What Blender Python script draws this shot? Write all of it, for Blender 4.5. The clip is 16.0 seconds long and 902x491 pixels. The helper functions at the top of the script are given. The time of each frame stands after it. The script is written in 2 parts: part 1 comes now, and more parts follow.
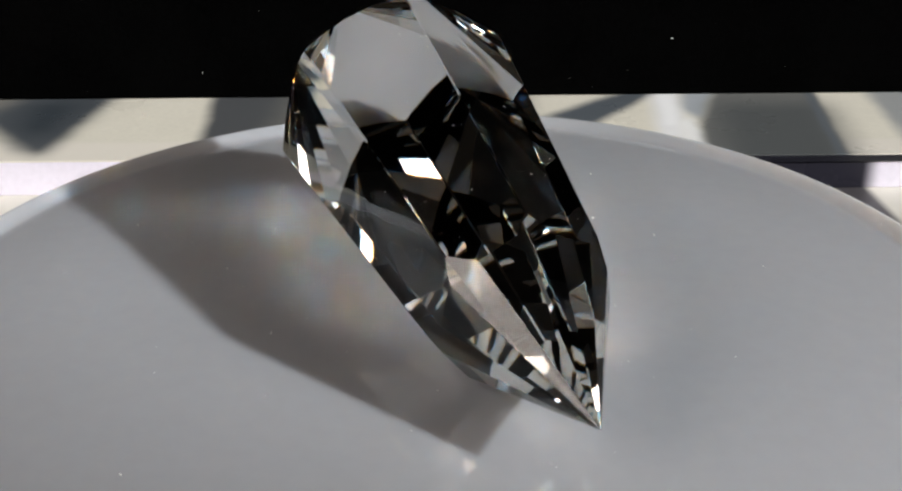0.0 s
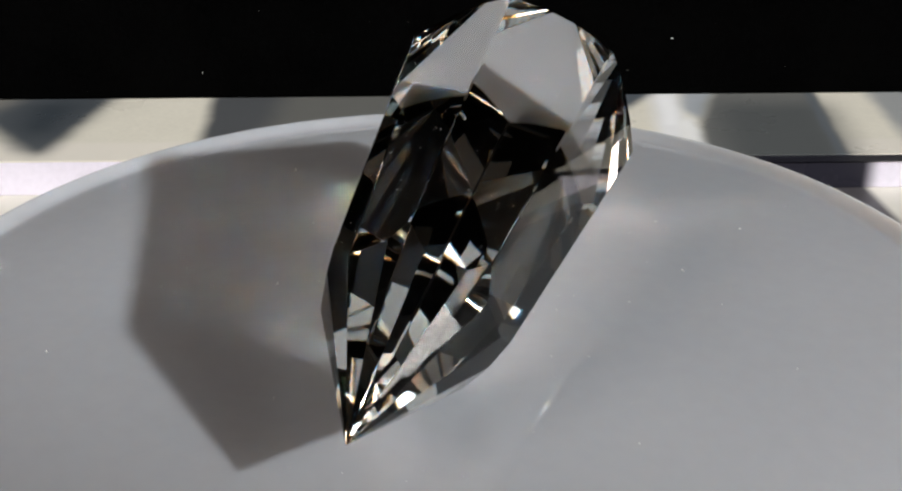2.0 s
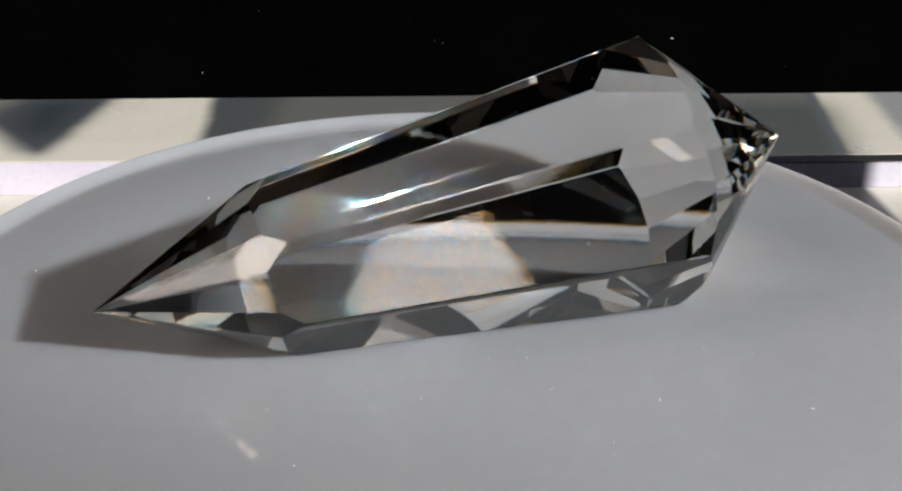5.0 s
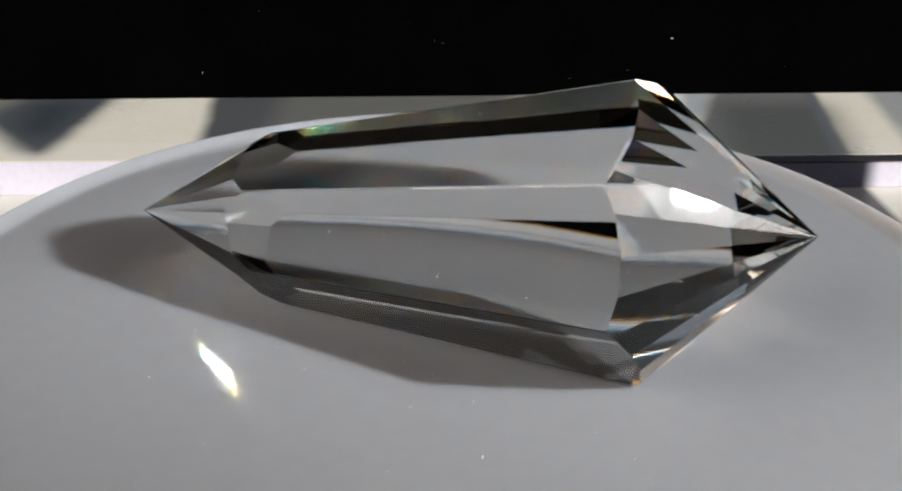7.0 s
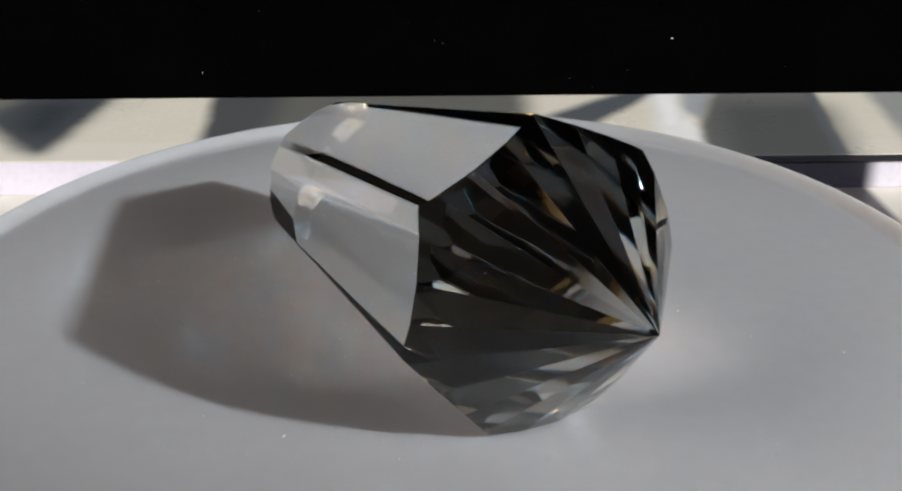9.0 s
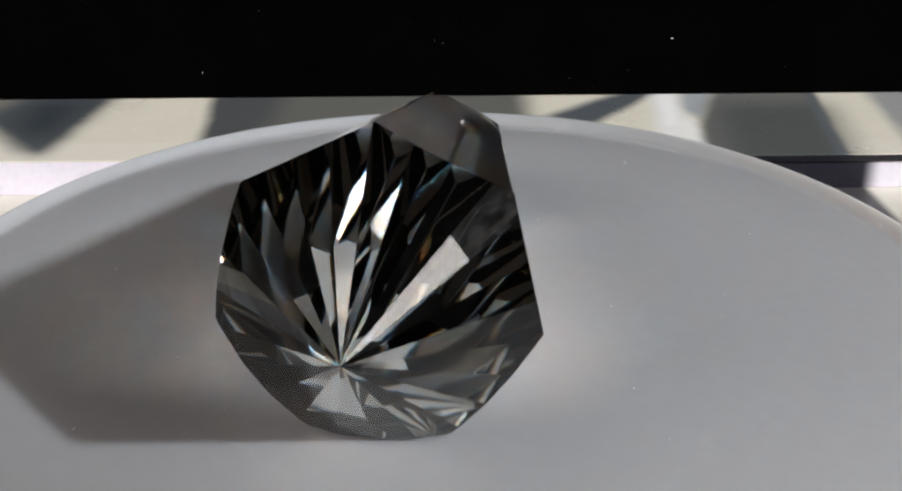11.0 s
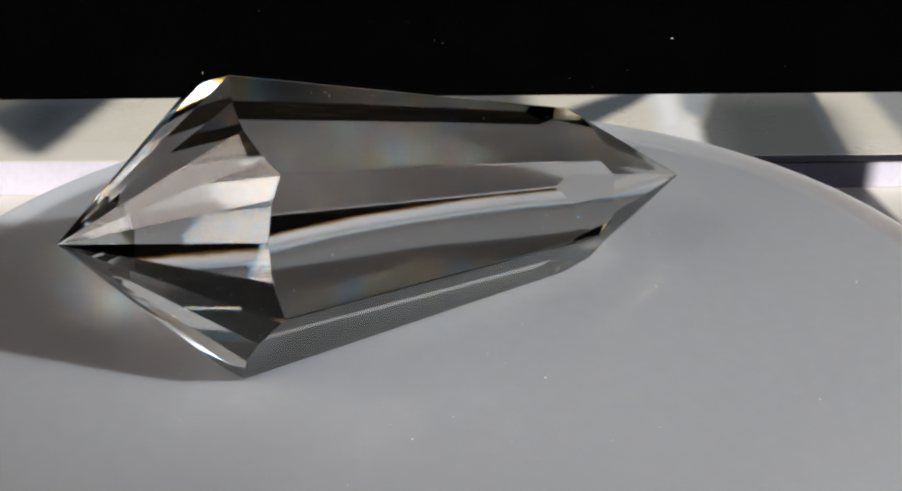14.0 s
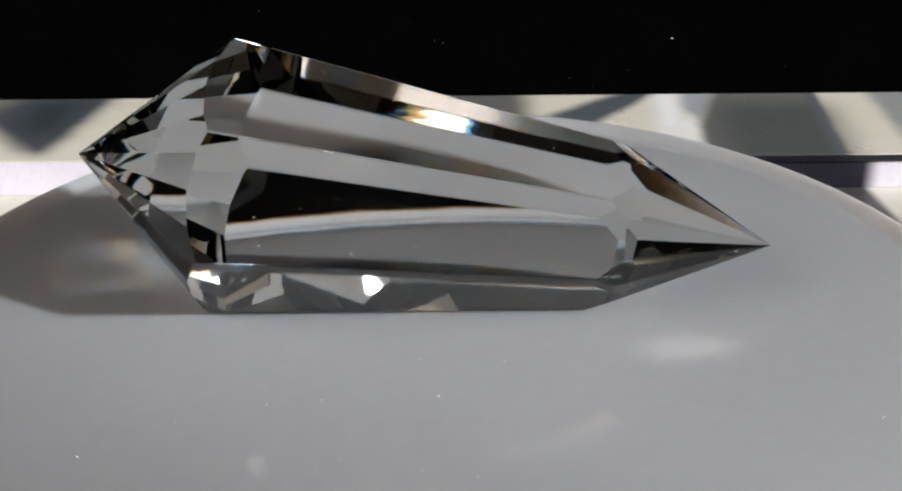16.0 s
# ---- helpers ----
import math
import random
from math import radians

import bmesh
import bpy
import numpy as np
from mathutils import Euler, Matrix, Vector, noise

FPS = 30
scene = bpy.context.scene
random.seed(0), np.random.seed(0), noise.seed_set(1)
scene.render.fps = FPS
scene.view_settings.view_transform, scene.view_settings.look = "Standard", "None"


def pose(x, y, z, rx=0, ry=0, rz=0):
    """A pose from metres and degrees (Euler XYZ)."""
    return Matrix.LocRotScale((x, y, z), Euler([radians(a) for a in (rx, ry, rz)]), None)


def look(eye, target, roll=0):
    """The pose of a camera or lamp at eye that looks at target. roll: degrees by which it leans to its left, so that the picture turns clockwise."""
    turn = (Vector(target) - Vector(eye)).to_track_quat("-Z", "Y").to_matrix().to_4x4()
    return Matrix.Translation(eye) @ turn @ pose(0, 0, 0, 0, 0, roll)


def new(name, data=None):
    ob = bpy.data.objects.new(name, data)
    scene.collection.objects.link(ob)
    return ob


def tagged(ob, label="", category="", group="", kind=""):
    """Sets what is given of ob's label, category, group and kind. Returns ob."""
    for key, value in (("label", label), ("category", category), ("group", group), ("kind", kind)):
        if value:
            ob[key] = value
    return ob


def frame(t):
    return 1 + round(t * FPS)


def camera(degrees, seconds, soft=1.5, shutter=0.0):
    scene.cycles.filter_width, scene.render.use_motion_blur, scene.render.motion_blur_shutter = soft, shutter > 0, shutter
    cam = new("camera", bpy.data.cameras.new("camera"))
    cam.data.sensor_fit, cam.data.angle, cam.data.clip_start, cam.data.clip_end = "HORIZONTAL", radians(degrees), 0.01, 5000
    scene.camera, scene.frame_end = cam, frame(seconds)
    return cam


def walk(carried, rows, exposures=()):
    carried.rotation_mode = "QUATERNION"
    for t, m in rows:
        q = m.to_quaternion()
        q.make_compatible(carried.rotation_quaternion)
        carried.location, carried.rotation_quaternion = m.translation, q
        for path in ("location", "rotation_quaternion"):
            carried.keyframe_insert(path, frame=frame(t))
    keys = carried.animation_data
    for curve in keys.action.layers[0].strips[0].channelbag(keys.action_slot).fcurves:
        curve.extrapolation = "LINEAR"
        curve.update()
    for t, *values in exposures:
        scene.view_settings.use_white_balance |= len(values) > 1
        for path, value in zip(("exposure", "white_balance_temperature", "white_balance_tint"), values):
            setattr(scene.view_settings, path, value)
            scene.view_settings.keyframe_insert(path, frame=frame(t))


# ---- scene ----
# A faceted crystal turns on a pale turntable in low sunlight. Sizes follow a crystal 10 cm long.
L = 0.10

# ---- camera ----
EYE = (-0.00056 * L, -1.54276 * L, 0.85235 * L)
cam = camera(41.0, 16.0, soft=2.2)
_pan, _tilt, _roll = -0.678, 26.229, -0.268
cam_pose = pose(*EYE, 90 - _tilt, 0, _pan) @ pose(0, 0, 0, 0, 0, _roll)
walk(cam, [(0.0, cam_pose), (16.0, cam_pose)], exposures=[(0.0, 0.0), (16.0, 0.0)])

# ---- world, sun and window light ----
SUN_EL, SUN_AZ = 28.8, -27.0      # the sun stands to the right, a little towards the camera
world = bpy.data.worlds.new("world")
scene.world = world
world.use_nodes = True
wn, wl = world.node_tree.nodes, world.node_tree.links
sky = wn.new("ShaderNodeTexSky")
sky.sky_type = "NISHITA"
sky.sun_disc = False
sky.sun_elevation = radians(SUN_EL)
sky.sun_rotation = radians(90 - SUN_AZ)
wl.new(sky.outputs[0], wn["Background"].inputs[0])
wn["Background"].inputs[1].default_value = 0.10

to_sun = Vector((math.cos(radians(SUN_EL)) * math.cos(radians(SUN_AZ)),
                 math.cos(radians(SUN_EL)) * math.sin(radians(SUN_AZ)), math.sin(radians(SUN_EL))))
sun = new("sun", bpy.data.lights.new("sun", "SUN"))
sun.data.energy, sun.data.angle, sun.data.color = 4.05, radians(2.5), (0.955, 0.98, 0.99)
sun.matrix_world = look(to_sun * 3, (0, 0, 0))

ROOM_X, ROOM_Y, ROOM_Z0, ROOM_Z1 = 1.5, 1.6, -0.78, 2.5
WIN_Y, WIN_Z, WIN_W, WIN_H = -0.690, 0.95, 0.39, 1.0      # its jamb shades the near left of the table
day = new("window_daylight", bpy.data.lights.new("window_daylight", "AREA"))
day.data.shape, day.data.size, day.data.size_y = "RECTANGLE", WIN_W, WIN_H
day.data.energy, day.data.color = 8.5, (1.0, 0.97, 0.93)
day.matrix_world = look((ROOM_X + 0.02, WIN_Y, WIN_Z), (0, WIN_Y, WIN_Z))

# a wide, unseen west window is added; its warm lamp fills the shadow
WEST_Y, WEST_Z, WEST_W, WEST_H = -0.875, 1.22, 1.35, 1.1
west = new("west_window_fill", bpy.data.lights.new("west_window_fill", "AREA"))
west.data.shape, west.data.size, west.data.size_y = "RECTANGLE", WEST_W, WEST_H
west.data.energy, west.data.color = 23.5, (1.0, 0.88, 0.79)
west.matrix_world = look((-ROOM_X - 0.02, WEST_Y, WEST_Z), (0, WEST_Y, WEST_Z))

scene.cycles.sample_clamp_indirect = 0.0
scene.cycles.blur_glossy = 0.0      # keep light through the stone crisp


# ---- materials ----
def mat(name, base, rough=0.5, metal=0.0, coat=0.0, var=0.06, scale=40.0, bump=0.0, bump_scale=400.0, rvar=0.08):
    """A surface with colour variation at two scales, uneven gloss and a fine relief."""
    m = bpy.data.materials.new(name)
    m.use_nodes = True
    n, l = m.node_tree.nodes, m.node_tree.links
    b = n["Principled BSDF"]
    co = n.new("ShaderNodeTexCoord")
    big, small = n.new("ShaderNodeTexNoise"), n.new("ShaderNodeTexNoise")
    big.inputs["Scale"].default_value, big.inputs["Detail"].default_value = scale, 4
    small.inputs["Scale"].default_value, small.inputs["Detail"].default_value = scale * 14, 3
    for t in (big, small):
        l.new(co.outputs["Object"], t.inputs["Vector"])
    add = n.new("ShaderNodeMath")
    add.operation = "ADD"
    l.new(big.outputs["Fac"], add.inputs[0]), l.new(small.outputs["Fac"], add.inputs[1])
    ramp = n.new("ShaderNodeMapRange")
    ramp.inputs["From Min"].default_value, ramp.inputs["From Max"].default_value = 0.6, 1.4
    ramp.inputs["To Min"].default_value, ramp.inputs["To Max"].default_value = 1 - var, 1 + var
    l.new(add.outputs[0], ramp.inputs["Value"])
    mul = n.new("ShaderNodeVectorMath")
    mul.operation = "MULTIPLY"
    mul.inputs[0].default_value = base
    l.new(ramp.outputs[0], mul.inputs[1])
    l.new(mul.outputs[0], b.inputs["Base Color"])
    rr = n.new("ShaderNodeMapRange")
    rr.inputs["To Min"].default_value, rr.inputs["To Max"].default_value = max(0.02, rough - rvar), rough + rvar
    l.new(big.outputs["Fac"], rr.inputs["Value"])
    l.new(rr.outputs[0], b.inputs["Roughness"])
    b.inputs["Metallic"].default_value = metal
    b.inputs["Coat Weight"].default_value = coat
    b.inputs["Coat Roughness"].default_value = 0.03
    if bump:
        t, bp = n.new("ShaderNodeTexNoise"), n.new("ShaderNodeBump")
        t.inputs["Scale"].default_value, t.inputs["Detail"].default_value = bump_scale, 5
        l.new(co.outputs["Object"], t.inputs["Vector"])
        bp.inputs["Strength"].default_value, bp.inputs["Distance"].default_value = bump, 0.0005
        l.new(t.outputs["Fac"], bp.inputs["Height"])
        l.new(bp.outputs[0], b.inputs["Normal"])
    return m


def glass(name, tint, ior):
    m = bpy.data.materials.new(name)
    m.use_nodes = True
    n, l = m.node_tree.nodes, m.node_tree.links
    n.remove(n["Principled BSDF"])
    # the polish is very slightly wavy, drawn out along the stone
    co, mp, nz, bp = n.new("ShaderNodeTexCoord"), n.new("ShaderNodeMapping"), n.new("ShaderNodeTexNoise"), n.new("ShaderNodeBump")
    mp.inputs["Scale"].default_value = (1.0, 1.0, 0.35)
    nz.inputs["Scale"].default_value, nz.inputs["Detail"].default_value = 220, 2
    bp.inputs["Strength"].default_value, bp.inputs["Distance"].default_value = 1.0, 0.000012
    l.new(co.outputs["Object"], mp.inputs["Vector"]), l.new(mp.outputs[0], nz.inputs["Vector"])
    l.new(nz.outputs["Fac"], bp.inputs["Height"])
    # warm light bends a little less than cool light
    last = None
    for share, bend in (((0.66, 0.66, 0.66), 0.0), ((0.28, 0.17, 0.06), -0.012), ((0.06, 0.17, 0.28), 0.012)):
        g = n.new("ShaderNodeBsdfGlass")
        g.inputs["Color"].default_value = (*[a * b for a, b in zip(tint, share)], 1)
        g.inputs["Roughness"].default_value, g.inputs["IOR"].default_value = 0.012, ior + bend
        l.new(bp.outputs[0], g.inputs["Normal"])
        if last is None:
            last = g.outputs[0]
        else:
            both = n.new("ShaderNodeAddShader")
            l.new(last, both.inputs[0]), l.new(g.outputs[0], both.inputs[1])
            last = both.outputs[0]
    # fine polishing scratches, in patches drawn out along the stone, that catch the sun
    mp2, rub, lines, mr, mu = n.new("ShaderNodeMapping"), n.new("ShaderNodeTexNoise"), n.new("ShaderNodeTexNoise"), n.new("ShaderNodeMapRange"), n.new("ShaderNodeMath")
    mp2.inputs["Scale"].default_value = (1.0, 1.0, 0.12)
    l.new(co.outputs["Object"], mp2.inputs["Vector"])
    l.new(mp.outputs[0], rub.inputs["Vector"]), l.new(mp2.outputs[0], lines.inputs["Vector"])
    rub.inputs["Scale"].default_value, lines.inputs["Scale"].default_value = 90, 700
    lines.inputs["Detail"].default_value = 3
    mu.operation = "MULTIPLY"
    l.new(rub.outputs["Fac"], mu.inputs[0]), l.new(lines.outputs["Fac"], mu.inputs[1])
    mr.inputs["From Min"].default_value, mr.inputs["From Max"].default_value = 0.22, 0.42
    mr.inputs["To Min"].default_value, mr.inputs["To Max"].default_value = 0.0010, 0.0045
    l.new(mu.outputs[0], mr.inputs["Value"])
    sheen, worn = n.new("ShaderNodeBsdfGlossy"), n.new("ShaderNodeMixShader")
    sheen.inputs["Roughness"].default_value = 0.25
    l.new(mr.outputs[0], worn.inputs["Fac"])
    l.new(last, worn.inputs[1]), l.new(sheen.outputs[0], worn.inputs[2])
    l.new(worn.outputs[0], n["Material Output"].inputs["Surface"])
    return m


def matte(m):
    m.node_tree.nodes["Principled BSDF"].inputs["Specular IOR Level"].default_value = 0.0
    return m


def painted_patches(m, patches, wobble=0.02):
    """Paint soft-edged patches of light and shade into a surface's colour: each is (colour, softness, corners in
    crystal lengths, anticlockwise or clockwise).
    """
    n, l = m.node_tree.nodes, m.node_tree.links
    b = n["Principled BSDF"]
    last = b.inputs["Base Color"].links[0].from_socket
    co, sc, nz, add = n.new("ShaderNodeTexCoord"), n.new("ShaderNodeVectorMath"), n.new("ShaderNodeTexNoise"), n.new("ShaderNodeVectorMath")
    sc.operation, sc.inputs["Scale"].default_value = "SCALE", 1 / L
    l.new(co.outputs["Object"], sc.inputs[0])
    nz.inputs["Scale"].default_value = 9
    l.new(sc.outputs[0], nz.inputs["Vector"])
    add.operation = "MULTIPLY_ADD"
    add.inputs[1].default_value = (wobble, wobble, 0)
    l.new(nz.outputs["Color"], add.inputs[0]), l.new(sc.outputs[0], add.inputs[2])
    for colour, soft, corners in patches:
        cx, cy = sum(p[0] for p in corners) / len(corners), sum(p[1] for p in corners) / len(corners)
        mask = None
        for (x0, y0), (x1, y1) in zip(corners, corners[1:] + corners[:1]):
            nx, ny = y1 - y0, x0 - x1
            s = math.hypot(nx, ny)
            nx, ny = nx / s, ny / s
            if nx * (cx - x0) + ny * (cy - y0) < 0:
                nx, ny = -nx, -ny
            dot, mr = n.new("ShaderNodeVectorMath"), n.new("ShaderNodeMapRange")
            dot.operation, dot.inputs[1].default_value = "DOT_PRODUCT", (nx, ny, 0)
            l.new(add.outputs[0], dot.inputs[0])
            c = nx * (x0 + wobble / 2) + ny * (y0 + wobble / 2)
            mr.interpolation_type = "SMOOTHSTEP"
            mr.inputs["From Min"].default_value, mr.inputs["From Max"].default_value = c - soft / 2, c + soft / 2
            l.new(dot.outputs["Value"], mr.inputs["Value"])
            if mask is None:
                mask = mr.outputs[0]
            else:
                mu = n.new("ShaderNodeMath")
                mu.operation = "MULTIPLY"
                l.new(mask, mu.inputs[0]), l.new(mr.outputs[0], mu.inputs[1])
                mask = mu.outputs[0]
        mix = n.new("ShaderNodeMix")
        mix.data_type = "RGBA"
        mix.inputs["B"].default_value = (*colour, 1)
        l.new(mask, mix.inputs["Factor"]), l.new(last, mix.inputs["A"])
        last = mix.outputs["Result"]
    l.new(last, b.inputs["Base Color"])
    return m


def milky(m, radius, scale):
    """Let light spread below the surface, as in opal acrylic."""
    b = m.node_tree.nodes["Principled BSDF"]
    b.inputs["Subsurface Weight"].default_value = 0.55
    b.inputs["Subsurface Radius"].default_value = radius
    b.inputs["Subsurface Scale"].default_value = scale
    return m


PLATE = mat("pale_grey_glazed_disc", (0.436, 0.447, 0.47), rough=0.16, coat=1.0, var=0.03, scale=25, rvar=0.05)
milky(PLATE, (1.0, 0.84, 0.72), 0.010)
QUARTZ = glass("clear_quartz", (0.988, 0.986, 0.974), 1.55)
BLACK = matte(mat("black_velvet", (0.0014, 0.0014, 0.0014), rough=1.0, var=0.4, scale=60, bump=0.3, bump_scale=3000, rvar=0.0))
# shade at the back right is painted as a dark patch in the cream
TABLE = painted_patches(mat("cream_tabletop", (0.72, 0.69, 0.61), rough=0.35, var=0.05, scale=18), [
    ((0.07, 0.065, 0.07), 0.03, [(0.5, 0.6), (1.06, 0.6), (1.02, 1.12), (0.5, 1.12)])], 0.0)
# the near-black stretch paints the dark table's reflection into the edge colour
LILAC = painted_patches(mat("lilac_polished_edge", (0.88, 0.83, 0.94), rough=0.28, var=0.05, scale=50), [
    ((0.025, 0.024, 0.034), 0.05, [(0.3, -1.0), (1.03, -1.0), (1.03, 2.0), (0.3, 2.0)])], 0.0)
# sunlit areas, bright glints and blue-grey shade are painted into the slab's colour
PATCHY_SLAB = painted_patches(mat("slab_painted_light", (0.80, 0.76, 0.65), rough=0.3, coat=0.3, var=0.06, scale=60), [
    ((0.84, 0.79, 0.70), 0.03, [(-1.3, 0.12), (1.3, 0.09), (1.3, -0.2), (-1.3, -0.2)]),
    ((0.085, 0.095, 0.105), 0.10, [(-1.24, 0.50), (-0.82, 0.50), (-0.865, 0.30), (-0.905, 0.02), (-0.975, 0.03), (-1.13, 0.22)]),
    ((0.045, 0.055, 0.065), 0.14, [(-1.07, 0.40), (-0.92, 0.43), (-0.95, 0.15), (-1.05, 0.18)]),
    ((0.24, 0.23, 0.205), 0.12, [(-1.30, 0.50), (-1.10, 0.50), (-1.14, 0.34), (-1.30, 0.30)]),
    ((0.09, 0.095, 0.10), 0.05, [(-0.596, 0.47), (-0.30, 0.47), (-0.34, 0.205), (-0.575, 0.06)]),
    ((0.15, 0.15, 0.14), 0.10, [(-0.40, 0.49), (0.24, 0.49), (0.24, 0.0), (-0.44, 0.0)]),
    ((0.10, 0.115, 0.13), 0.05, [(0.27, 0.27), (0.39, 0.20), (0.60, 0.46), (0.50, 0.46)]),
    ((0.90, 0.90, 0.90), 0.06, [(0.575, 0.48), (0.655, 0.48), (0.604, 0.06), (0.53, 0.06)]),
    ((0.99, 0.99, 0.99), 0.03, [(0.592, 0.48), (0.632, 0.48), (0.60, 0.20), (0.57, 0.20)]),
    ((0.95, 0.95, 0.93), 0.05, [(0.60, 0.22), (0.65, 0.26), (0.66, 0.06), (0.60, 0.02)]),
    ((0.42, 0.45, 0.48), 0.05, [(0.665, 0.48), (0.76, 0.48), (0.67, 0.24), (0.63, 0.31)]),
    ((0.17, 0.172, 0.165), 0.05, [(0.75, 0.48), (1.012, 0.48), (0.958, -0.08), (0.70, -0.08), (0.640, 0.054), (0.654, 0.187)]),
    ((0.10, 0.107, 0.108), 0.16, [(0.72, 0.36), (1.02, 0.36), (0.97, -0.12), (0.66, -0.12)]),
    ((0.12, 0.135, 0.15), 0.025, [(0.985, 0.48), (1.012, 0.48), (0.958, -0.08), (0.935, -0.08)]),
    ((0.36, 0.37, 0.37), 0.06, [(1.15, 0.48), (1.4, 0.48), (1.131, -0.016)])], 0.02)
LILAC.node_tree.nodes["Principled BSDF"].inputs["Specular IOR Level"].default_value = 0.2
# colour of the strip that stands in for a dark reflection
EDGE = mat("blue_black_edge_band", (0.012, 0.012, 0.018), rough=0.3, var=0.2, scale=60)
# for unseen walls that are made dark so the facets stay black
DARK_WALL = matte(mat("dark_unseen_wall", (0.03, 0.028, 0.026), rough=0.9, var=0.2, scale=6))
WALL = matte(mat("dim_room_wall", (0.06, 0.055, 0.05), rough=0.9, var=0.1, scale=3))
BASE = mat("turntable_plastic", (0.5, 0.5, 0.5), rough=0.4, var=0.03, scale=40)
DUST = mat("pale_dust", (0.85, 0.85, 0.83), rough=0.6, var=0.1, scale=900)


# ---- mesh helpers ----
def mesh_ob(name, bm, material, parent=None, label=""):
    me = bpy.data.meshes.new(name)
    bmesh.ops.recalc_face_normals(bm, faces=bm.faces)
    bm.to_mesh(me)
    bm.free()
    me.materials.append(material)
    ob = new(name, me)
    if parent is not None:
        ob.parent = parent
    return tagged(ob, label)


def part(name, bm, material, parent, label=""):
    return mesh_ob(name, bm, material, parent, label)


def box_bm(x0, y0, z0, x1, y1, z1, bevel=0.0, segments=2):
    bm = bmesh.new()
    bmesh.ops.create_cube(bm, size=1)
    for v in bm.verts:
        v.co = Vector(((x0 + x1) / 2 + v.co.x * (x1 - x0), (y0 + y1) / 2 + v.co.y * (y1 - y0), (z0 + z1) / 2 + v.co.z * (z1 - z0)))
    if bevel:
        bmesh.ops.bevel(bm, geom=bm.edges[:], offset=bevel, segments=segments, affect="EDGES", profile=0.5)
    return bm


def lathe_bm(profile, steps=192):
    """A turned body from (radius, height) pairs."""
    bm = bmesh.new()
    rings = []
    for r, z in profile:
        if r < 1e-6:
            rings.append([bm.verts.new((0, 0, z))])
        else:
            rings.append([bm.verts.new((r * math.cos(2 * math.pi * i / steps), r * math.sin(2 * math.pi * i / steps), z)) for i in range(steps)])
    for a, b in zip(rings, rings[1:]):
        for i in range(steps):
            j = (i + 1) % steps
            if len(a) == 1:
                bm.faces.new((a[0], b[i], b[j]))
            elif len(b) == 1:
                bm.faces.new((a[i], a[j], b[0]))
            else:
                bm.faces.new((a[i], a[j], b[j], b[i]))
    return bm


# ---- the room that closes the place ----
TABLE_Z = -0.30 * L
T = 0.1


def room():
    x, y, z0, z1 = ROOM_X, ROOM_Y, ROOM_Z0, ROOM_Z1
    for name, b in (("ceiling", (-x - T, -y - T, z1, x + T, y + T, z1 + T)), ("floor", (-x - T, -y - T, z0 - T, x + T, y + T, z0)), ("wall_south", (-x, -y - T, z0, x, -y, z1)), ("wall_north", (-x, y, z0, x, y + T, z1))):
        # the unseen north and south walls are darkened for the crystal's reflections
        dark = name in ("wall_north", "wall_south")
        tagged(mesh_ob(name, box_bm(*b), DARK_WALL if dark else WALL), "unseen room wall, made dark to keep the crystal's facets black" if dark else "plain dim brown room surface in shade", name.split("_")[0], kind="structure")
    # the east and west walls, each pierced by a window; the west opening is added for fill
    ya, yb, za, zb = WEST_Y - WEST_W / 2, WEST_Y + WEST_W / 2, WEST_Z - WEST_H / 2, WEST_Z + WEST_H / 2
    pierced("wall_west", ((-x - T, -y - T, z0, -x, ya, z1), (-x - T, yb, z0, -x, y + T, z1), (-x - T, ya, z0, -x, yb, za), (-x - T, ya, zb, -x, yb, z1)), WALL)
    ya, yb, za, zb = WIN_Y - WIN_W / 2, WIN_Y + WIN_W / 2, WIN_Z - WIN_H / 2, WIN_Z + WIN_H / 2
    pierced("wall_east", ((x, -y - T, z0, x + T, ya, z1), (x, yb, z0, x + T, y + T, z1), (x, ya, z0, x + T, yb, za), (x, ya, zb, x + T, yb, z1)), WALL)


def pierced(name, boxes, material):
    bm = bmesh.new()
    for box in boxes:
        piece = box_bm(*box)
        me = bpy.data.meshes.new("piece")
        piece.to_mesh(me)
        piece.free()
        bm.from_mesh(me)
        bpy.data.meshes.remove(me)
    tagged(mesh_ob(name, bm, material), "dim unseen room wall with a window opening", name.split("_")[0], kind="structure")


room()

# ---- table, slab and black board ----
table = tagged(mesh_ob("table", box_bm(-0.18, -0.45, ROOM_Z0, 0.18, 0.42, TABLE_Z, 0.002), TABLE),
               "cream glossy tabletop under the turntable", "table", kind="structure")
SLAB_Y0, SLAB_Y1, SLAB_Z = 1.086 * L, 1.60 * L, -0.212 * L
slab = tagged(new("display_slab"), "low cream slab with light and shade painted on top and a lilac edge", "slab")
slab.location = (0, SLAB_Y0, TABLE_Z)
slab_h = SLAB_Z - TABLE_Z
part("slab_body", box_bm(-0.16, 0.0, 0.0, 0.16, SLAB_Y1 - SLAB_Y0, slab_h - 0.0004, 0.0003), LILAC, slab, "lilac-white polished edge with a painted dark reflection")
part("slab_top", box_bm(-0.16, 0.0, slab_h - 0.0004, 0.16, SLAB_Y1 - SLAB_Y0, slab_h), PATCHY_SLAB, slab, "cream top with painted sun patches, glints and blue-grey shade")
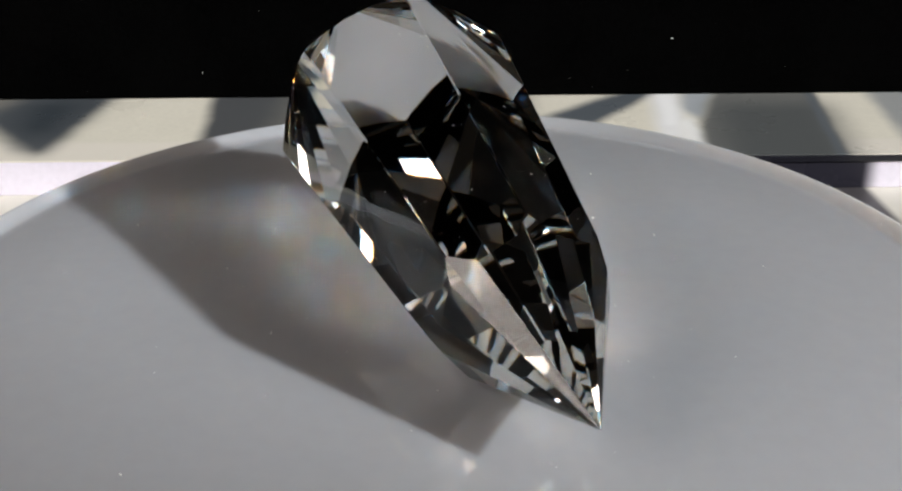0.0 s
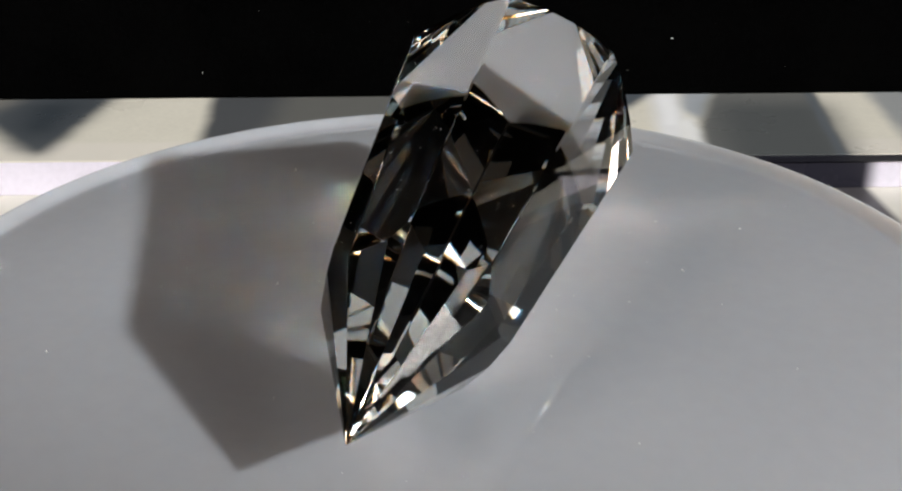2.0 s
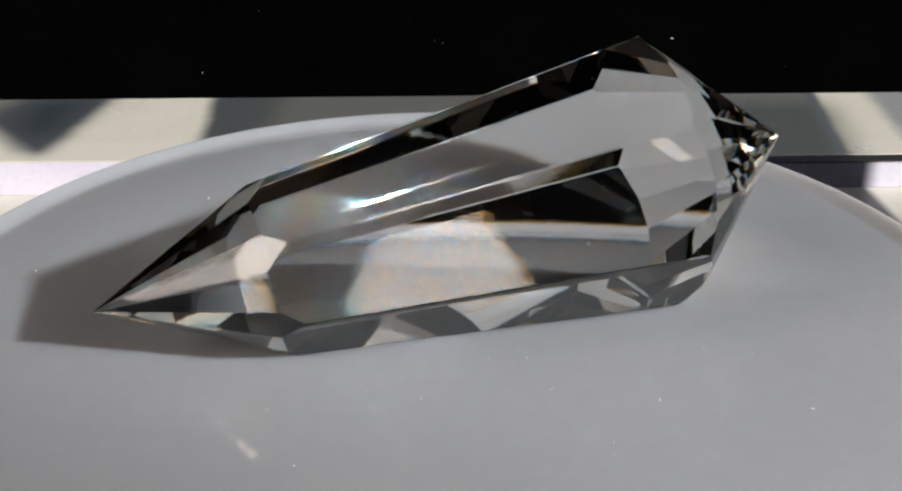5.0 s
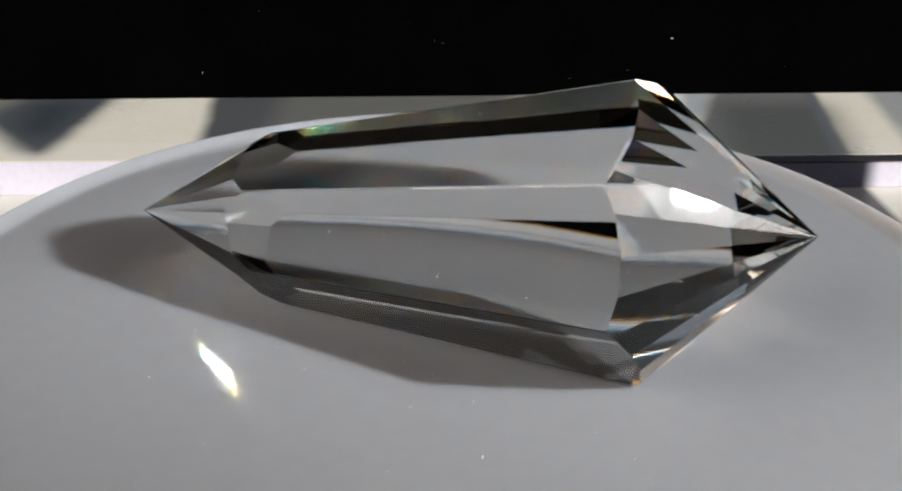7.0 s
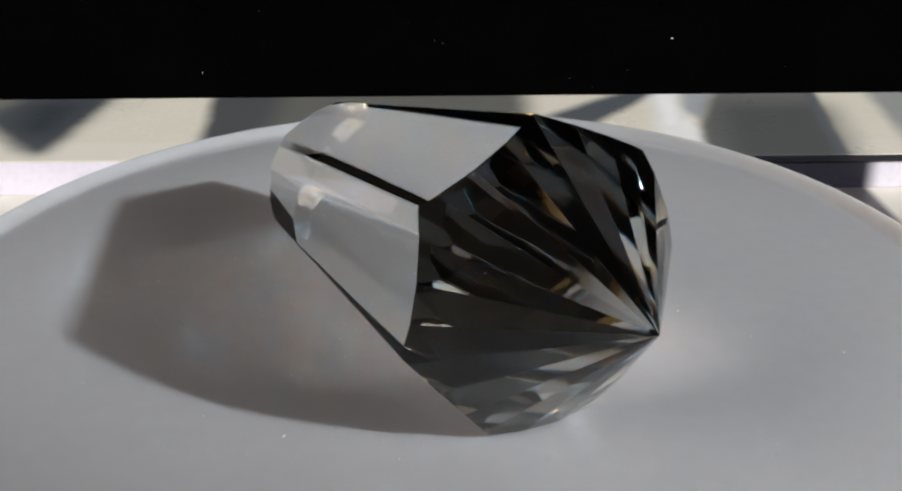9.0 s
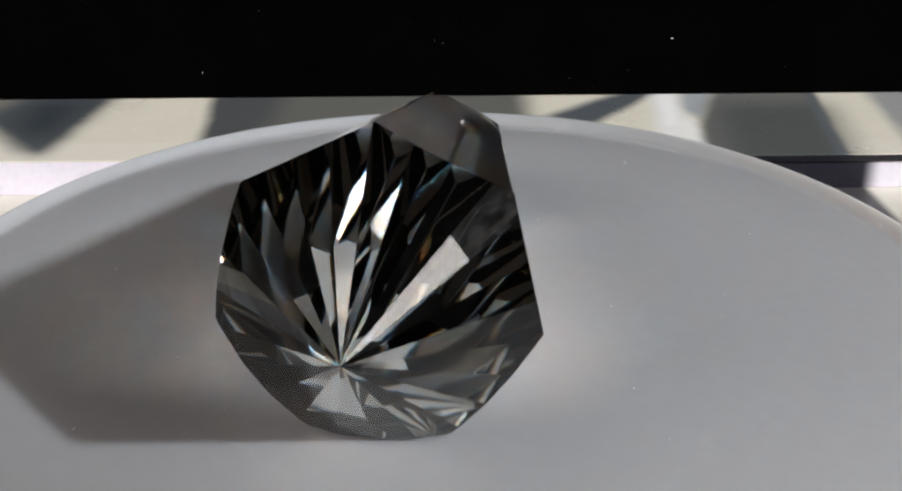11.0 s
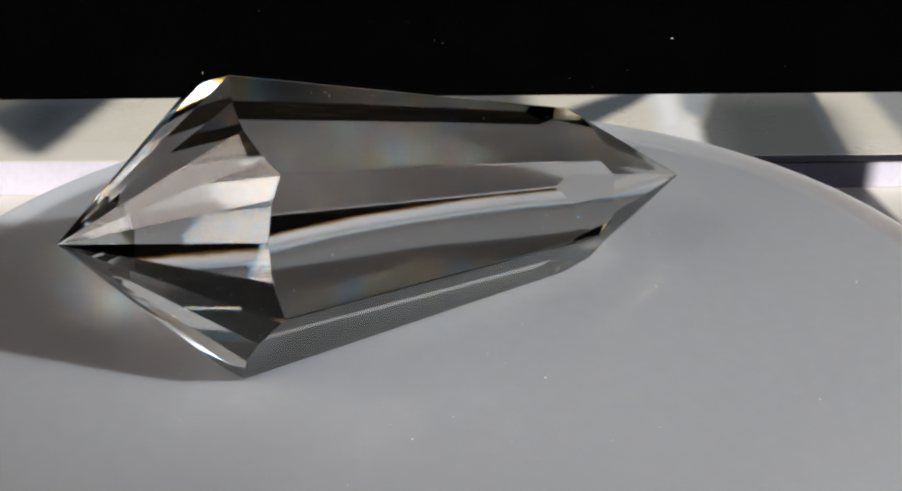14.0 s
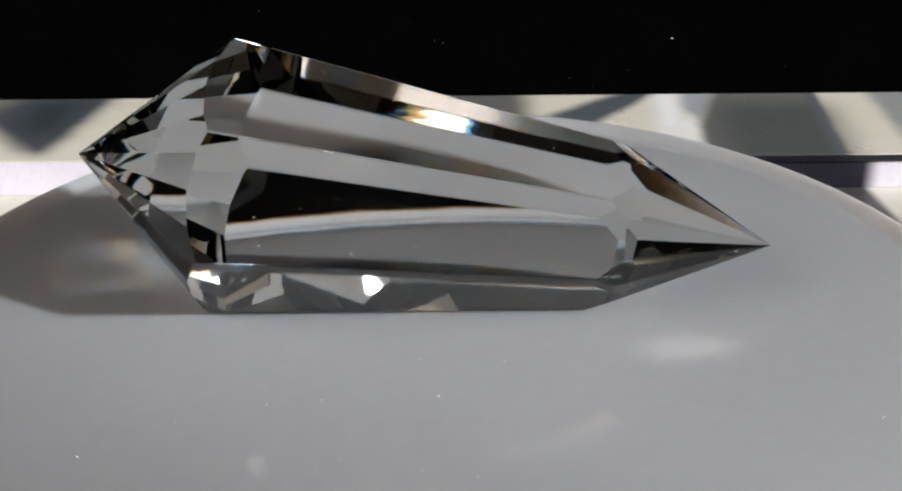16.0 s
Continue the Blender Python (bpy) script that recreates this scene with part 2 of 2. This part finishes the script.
# added strip: the bevel's dark reflection, on the right half only
part("edge_band", box_bm(0.064, -0.0004, slab_h - 0.0020, 0.16, 0.0004, slab_h - 0.0005, 0.0002), EDGE, slab, "thin dark strip added for the slab edge's dark reflection")
board = tagged(mesh_ob("black_board", box_bm(-0.3, 1.515 * L, SLAB_Z + 0.0002, 0.3, 1.515 * L + 0.012, 0.145, 0.0006), BLACK),
               "black velvet backdrop board standing on the slab", "backdrop board")

# ---- turntable ----
R = 0.800 * L
turntable = tagged(new("turntable"), "pale grey glossy round turntable with an upturned rim", "turntable")
turntable.location = (0, 0, TABLE_Z)
part("base", lathe_bm([(0, 0), (0.055, 0), (0.056, 0.002), (0.056, -0.0065 - TABLE_Z), (0.054, -0.0059 - TABLE_Z), (0, -0.0059 - TABLE_Z)], 96), BASE, turntable, "plain pale drum")
LIP = 0.764 * L                                       # the plate dips a little before the lip, which turns up again
MID = 0.00008                                        # the middle of the plate stands a little higher
FOOT, TOP = -0.0009, 0.0005                          # foot and top of the lip
prof = [(0, MID), (0.2 * L, MID), (0.4 * L, MID), (0.55 * L, MID)]
prof += [(r * L, MID - (MID - FOOT) * ((r - 0.55) / 0.214) ** 2) for r in (0.58, 0.61, 0.64, 0.67, 0.70, 0.73, 0.75)]
for i in range(0, 13):
    s = i / 12
    prof.append((LIP + (R - 0.0004 - LIP) * s, FOOT + (TOP - FOOT) * s ** 1.8))
prof += [(R, TOP - 0.0002), (R + 0.0001, -0.0008), (R - 0.0012, -0.0045), (R - 0.004, -0.0058), (0.0, -0.0058)]
plate = part("plate", lathe_bm(prof), PLATE, turntable, "glossy round plate with a rounded rim")
for p in plate.data.polygons:
    p.use_smooth = True

# ---- the crystal ----
A = Vector((0.17391, -0.44551, 0.08334)) * L          # slender tip
B = Vector((-0.11815, 0.50116, 0.21308)) * L            # blunt tip
SIDES = 7
RING_A, RING_B = 0.2487, 0.7857                       # shoulders along the axis
RAD_A, RAD_B = 0.1272, 0.2008                         # radii at the shoulders
SIDE_TURN, TIP_TURN = 0.0029, 0.0407                   # small twists of the sides and of the slender end
BLUNT_TURN = 8.2                                       # degrees
RIDGE_SLOPE, FACE_SLOPE = 0.498, 0.4933               # of the slender end's fourteen facets


def facet(angle, d0, r0, d1, r1):
    """The plane that faces outward at this angle and passes the radii r0 and r1 at d0 and d1 along the axis: its normal and distance."""
    out = np.array((math.cos(angle), math.sin(angle), 0.0))
    normal = out * (d1 - d0) - np.array((0.0, 0.0, r1 - r0))
    normal /= np.linalg.norm(normal)
    return normal, float(normal @ (out * r0 + np.array((0.0, 0.0, d0))))


def solid_bm(planes):
    """The convex body that lies behind all of the planes."""
    ns, ds = np.array([n for n, _ in planes]), np.array([d for _, d in planes])
    i, j, k = np.array([(i, j, k) for i in range(len(ns)) for j in range(i) for k in range(j)]).T
    m = np.stack((ns[i], ns[j], ns[k]), axis=1)
    good = np.abs(np.linalg.det(m)) > 1e-7
    points = np.linalg.solve(m[good], np.stack((ds[i], ds[j], ds[k]), axis=1)[good][..., None])[..., 0]
    points = points[(points @ ns.T <= ds + 1e-7).all(axis=1)]
    bm = bmesh.new()
    for co in sorted({tuple(np.round(co, 5) + 0.0) for co in points}):
        bm.verts.new(co)
    res = bmesh.ops.convex_hull(bm, input=bm.verts[:])
    loose = [v for v in res["geom_interior"] + res["geom_unused"] if isinstance(v, bmesh.types.BMVert) and v.is_valid]
    if loose:
        bmesh.ops.delete(bm, geom=list(set(loose)), context="VERTS")
    bmesh.ops.remove_doubles(bm, verts=bm.verts[:], dist=2e-4)
    bmesh.ops.dissolve_limit(bm, angle_limit=radians(0.6), verts=bm.verts[:], edges=bm.edges[:])
    return bm


def crystal_bm():
    """Seven tapering sides, a blunt end of 24 narrow facets and a slender end of 14."""
    step = 2 * math.pi / SIDES
    ap = math.cos(step / 2)
    planes = [facet(step * (k - 0.5) + SIDE_TURN, RING_A, RAD_A * ap, RING_B, RAD_B * ap) for k in range(SIDES)]
    planes += [facet(radians(BLUNT_TURN + 15 * k), 1.0, 0.0, RING_B, RAD_B * 0.993) for k in range(24)]
    planes += [facet(step * k / 2 + TIP_TURN, 0.0, 0.0, 1.0, FACE_SLOPE if k % 2 else RIDGE_SLOPE) for k in range(2 * SIDES)]
    # outward normals: away from a point inside the stone
    heart = np.array((0.0, 0.0, 0.6))
    planes = [(n, d) if n @ heart < d else (-n, -d) for n, d in planes]
    bm = solid_bm(planes)
    for v in bm.verts:
        v.co *= L
    # the long edges are very slightly blunted
    long_edges = [e for e in bm.edges if e.calc_length() > 0.4 * L]
    bmesh.ops.bevel(bm, geom=long_edges, offset=0.00016, segments=1, affect="EDGES", profile=0.5)
    return bm


e3 = (B - A).normalized()
e1 = (Vector((0, 0, 1)) - e3 * e3.z).normalized()
e2 = e3.cross(e1)
CRYSTAL_HOME = Matrix(((e1.x, e2.x, e3.x, A.x), (e1.y, e2.y, e3.y, A.y), (e1.z, e2.z, e3.z, A.z), (0, 0, 0, 1)))
crystal = tagged(mesh_ob("quartz_crystal", crystal_bm(), QUARTZ), "clear double-pointed faceted quartz crystal lying on the plate", "crystal")
edged = bmesh.new()                                   # every edge is sharp, so that each facet stays flat and crisp
edged.from_mesh(crystal.data)
for f in edged.faces:
    f.smooth = True
for e in edged.edges:
    e.smooth = not e.is_manifold
edged.to_mesh(crystal.data)
edged.free()
crystal.data.update()
low = min((CRYSTAL_HOME @ v.co).z for v in crystal.data.vertices)
CRYSTAL_HOME = pose(0, 0, MID + 0.00006 - low) @ CRYSTAL_HOME


def flecks_bm(spots, rng):
    """Small crumpled flecks at (x, y, size)."""
    bm = bmesh.new()
    for p, size in spots:
        m = Matrix.Translation(p) @ Euler((rng.random(), rng.random(), 6 * rng.random())).to_matrix().to_4x4() @ Matrix.Diagonal((size * (0.6 + rng.random()), size * 0.5, size * 0.4, 1))
        bmesh.ops.create_icosphere(bm, subdivisions=1, radius=1, matrix=m)
    for v in bm.verts:
        v.co += Vector((rng.uniform(-1, 1), rng.uniform(-1, 1), rng.uniform(-1, 1))) * 0.00003
    return bm


rng = random.Random(4)
spots = [(Vector((x * L, y * L, MID + 0.0001)), s) for x, y, s in (
    (0.260, 0.282, 0.00030), (-0.496, 0.274, 0.00020), (-0.325, 0.113, 0.00022), (0.396, -0.165, 0.00022),
    (-0.372, -0.404, 0.00026), (-0.235, -0.085, 0.00022), (0.28, 0.47, 0.0002), (-0.1, -0.62, 0.0002), (0.5, 0.1, 0.00016))]
spots += [(Vector((r * math.cos(a), r * math.sin(a), MID + 0.00008)), rng.uniform(0.00006, 0.00013))
          for r, a in ((rng.uniform(0.012, 0.045), rng.uniform(0, 6.283)) for _ in range(40))]
dust = tagged(mesh_ob("dust", flecks_bm(spots, rng), DUST), "scattered pale dust flecks lying on the plate", "dust", kind="stuff")

# a frosty veil just inside the face that it rests on, and dust on the upper sides
def on_side(k, d, across, out):
    """A point on the k-th long side: d along the axis, across from -1 to 1, out past the surface, in crystal lengths."""
    a = 2 * math.pi / SIDES * (k - 0.5) + SIDE_TURN
    r = (RAD_A + (RAD_B - RAD_A) * (d - RING_A) / (RING_B - RING_A)) * math.cos(math.pi / SIDES) + out
    w = across * r * math.tan(math.pi / SIDES)
    return Vector((r * math.cos(a) - w * math.sin(a), r * math.sin(a) + w * math.cos(a), d)) * L


veil = []
for _ in range(45):
    d = rng.gauss(0.46, 0.09)
    d = min(max(d, 0.27), 0.70)
    streak = rng.choice((-0.45, -0.2, 0.1, 0.3)) + rng.gauss(0, 0.07)
    veil.append((on_side(4, d, streak, -0.004), rng.uniform(0.00002, 0.00007)))
part("frost_veil", flecks_bm(veil, rng), DUST, crystal, "faint frosty veil of tiny inclusions")
specks = [(on_side(k, rng.uniform(0.27, 0.76), rng.uniform(-0.8, 0.8), 0.0002), rng.uniform(0.00003, 0.00008))
          for k in (0, 1, 2, 3, 5, 6, 7) for _ in range(16)]
part("dust_flecks", flecks_bm(specks, rng), DUST, crystal, "fine pale dust on the polished sides")

BOARD_Y = 1.515 * L - 0.0002
lint_spots = [(Vector((x * L, BOARD_Y, z * L)), size) for x, z, size in (
    (-0.616, -0.14, 0.00035), (0.615, -0.057, 0.0004), (0.503, -0.143, 0.00013), (-0.072, -0.008, 0.0001), (0.017, -0.064, 0.00012),
    (-0.005, -0.058, 0.0001), (-0.925, -0.188, 0.00012), (-0.456, 0.025, 0.00012), (0.414, -0.187, 0.00009))]
lint_spots += [(Vector((rng.uniform(-1.2, 1.2) * L, BOARD_Y, rng.uniform(-0.19, 0.1) * L)), rng.uniform(0.00003, 0.00006)) for _ in range(14)]
lint = tagged(mesh_ob("lint", flecks_bm(lint_spots, rng), DUST), "tiny pale lint caught on the black velvet", "lint", kind="stuff")

# ---- motion ----
TURN = [(0.0, -0.31), (0.5, 7.7), (1.0, 15.53), (1.5, 24.24), (2.5, 43.45), (3.0, 52.96), (3.5, 62.47), (4.0, 71.22), (5.2, 95.03), (6.5, 120.86), (7.0, 129.98), (7.5, 139.06), (8.0, 148.28), (8.5, 157.75), (9.0, 166.9), (10.2, 189.56), (11.5, 213.47), (12.0, 222.42), (12.5, 231.05), (13.0, 239.9), (13.5, 248.38), (14.0, 256.5), (14.5, 264.62), (15.0, 272.93), (15.5, 281.37), (16.0, 290.26)]


def motions():
    spin = [(t, pose(0, 0, 0, 0, 0, -a)) for t, a in TURN]
    walk(plate, [(t, pose(0, 0, -TABLE_Z) @ m) for t, m in spin])
    walk(dust, spin)
    walk(crystal, [(t, m @ CRYSTAL_HOME) for t, m in spin])


motions()
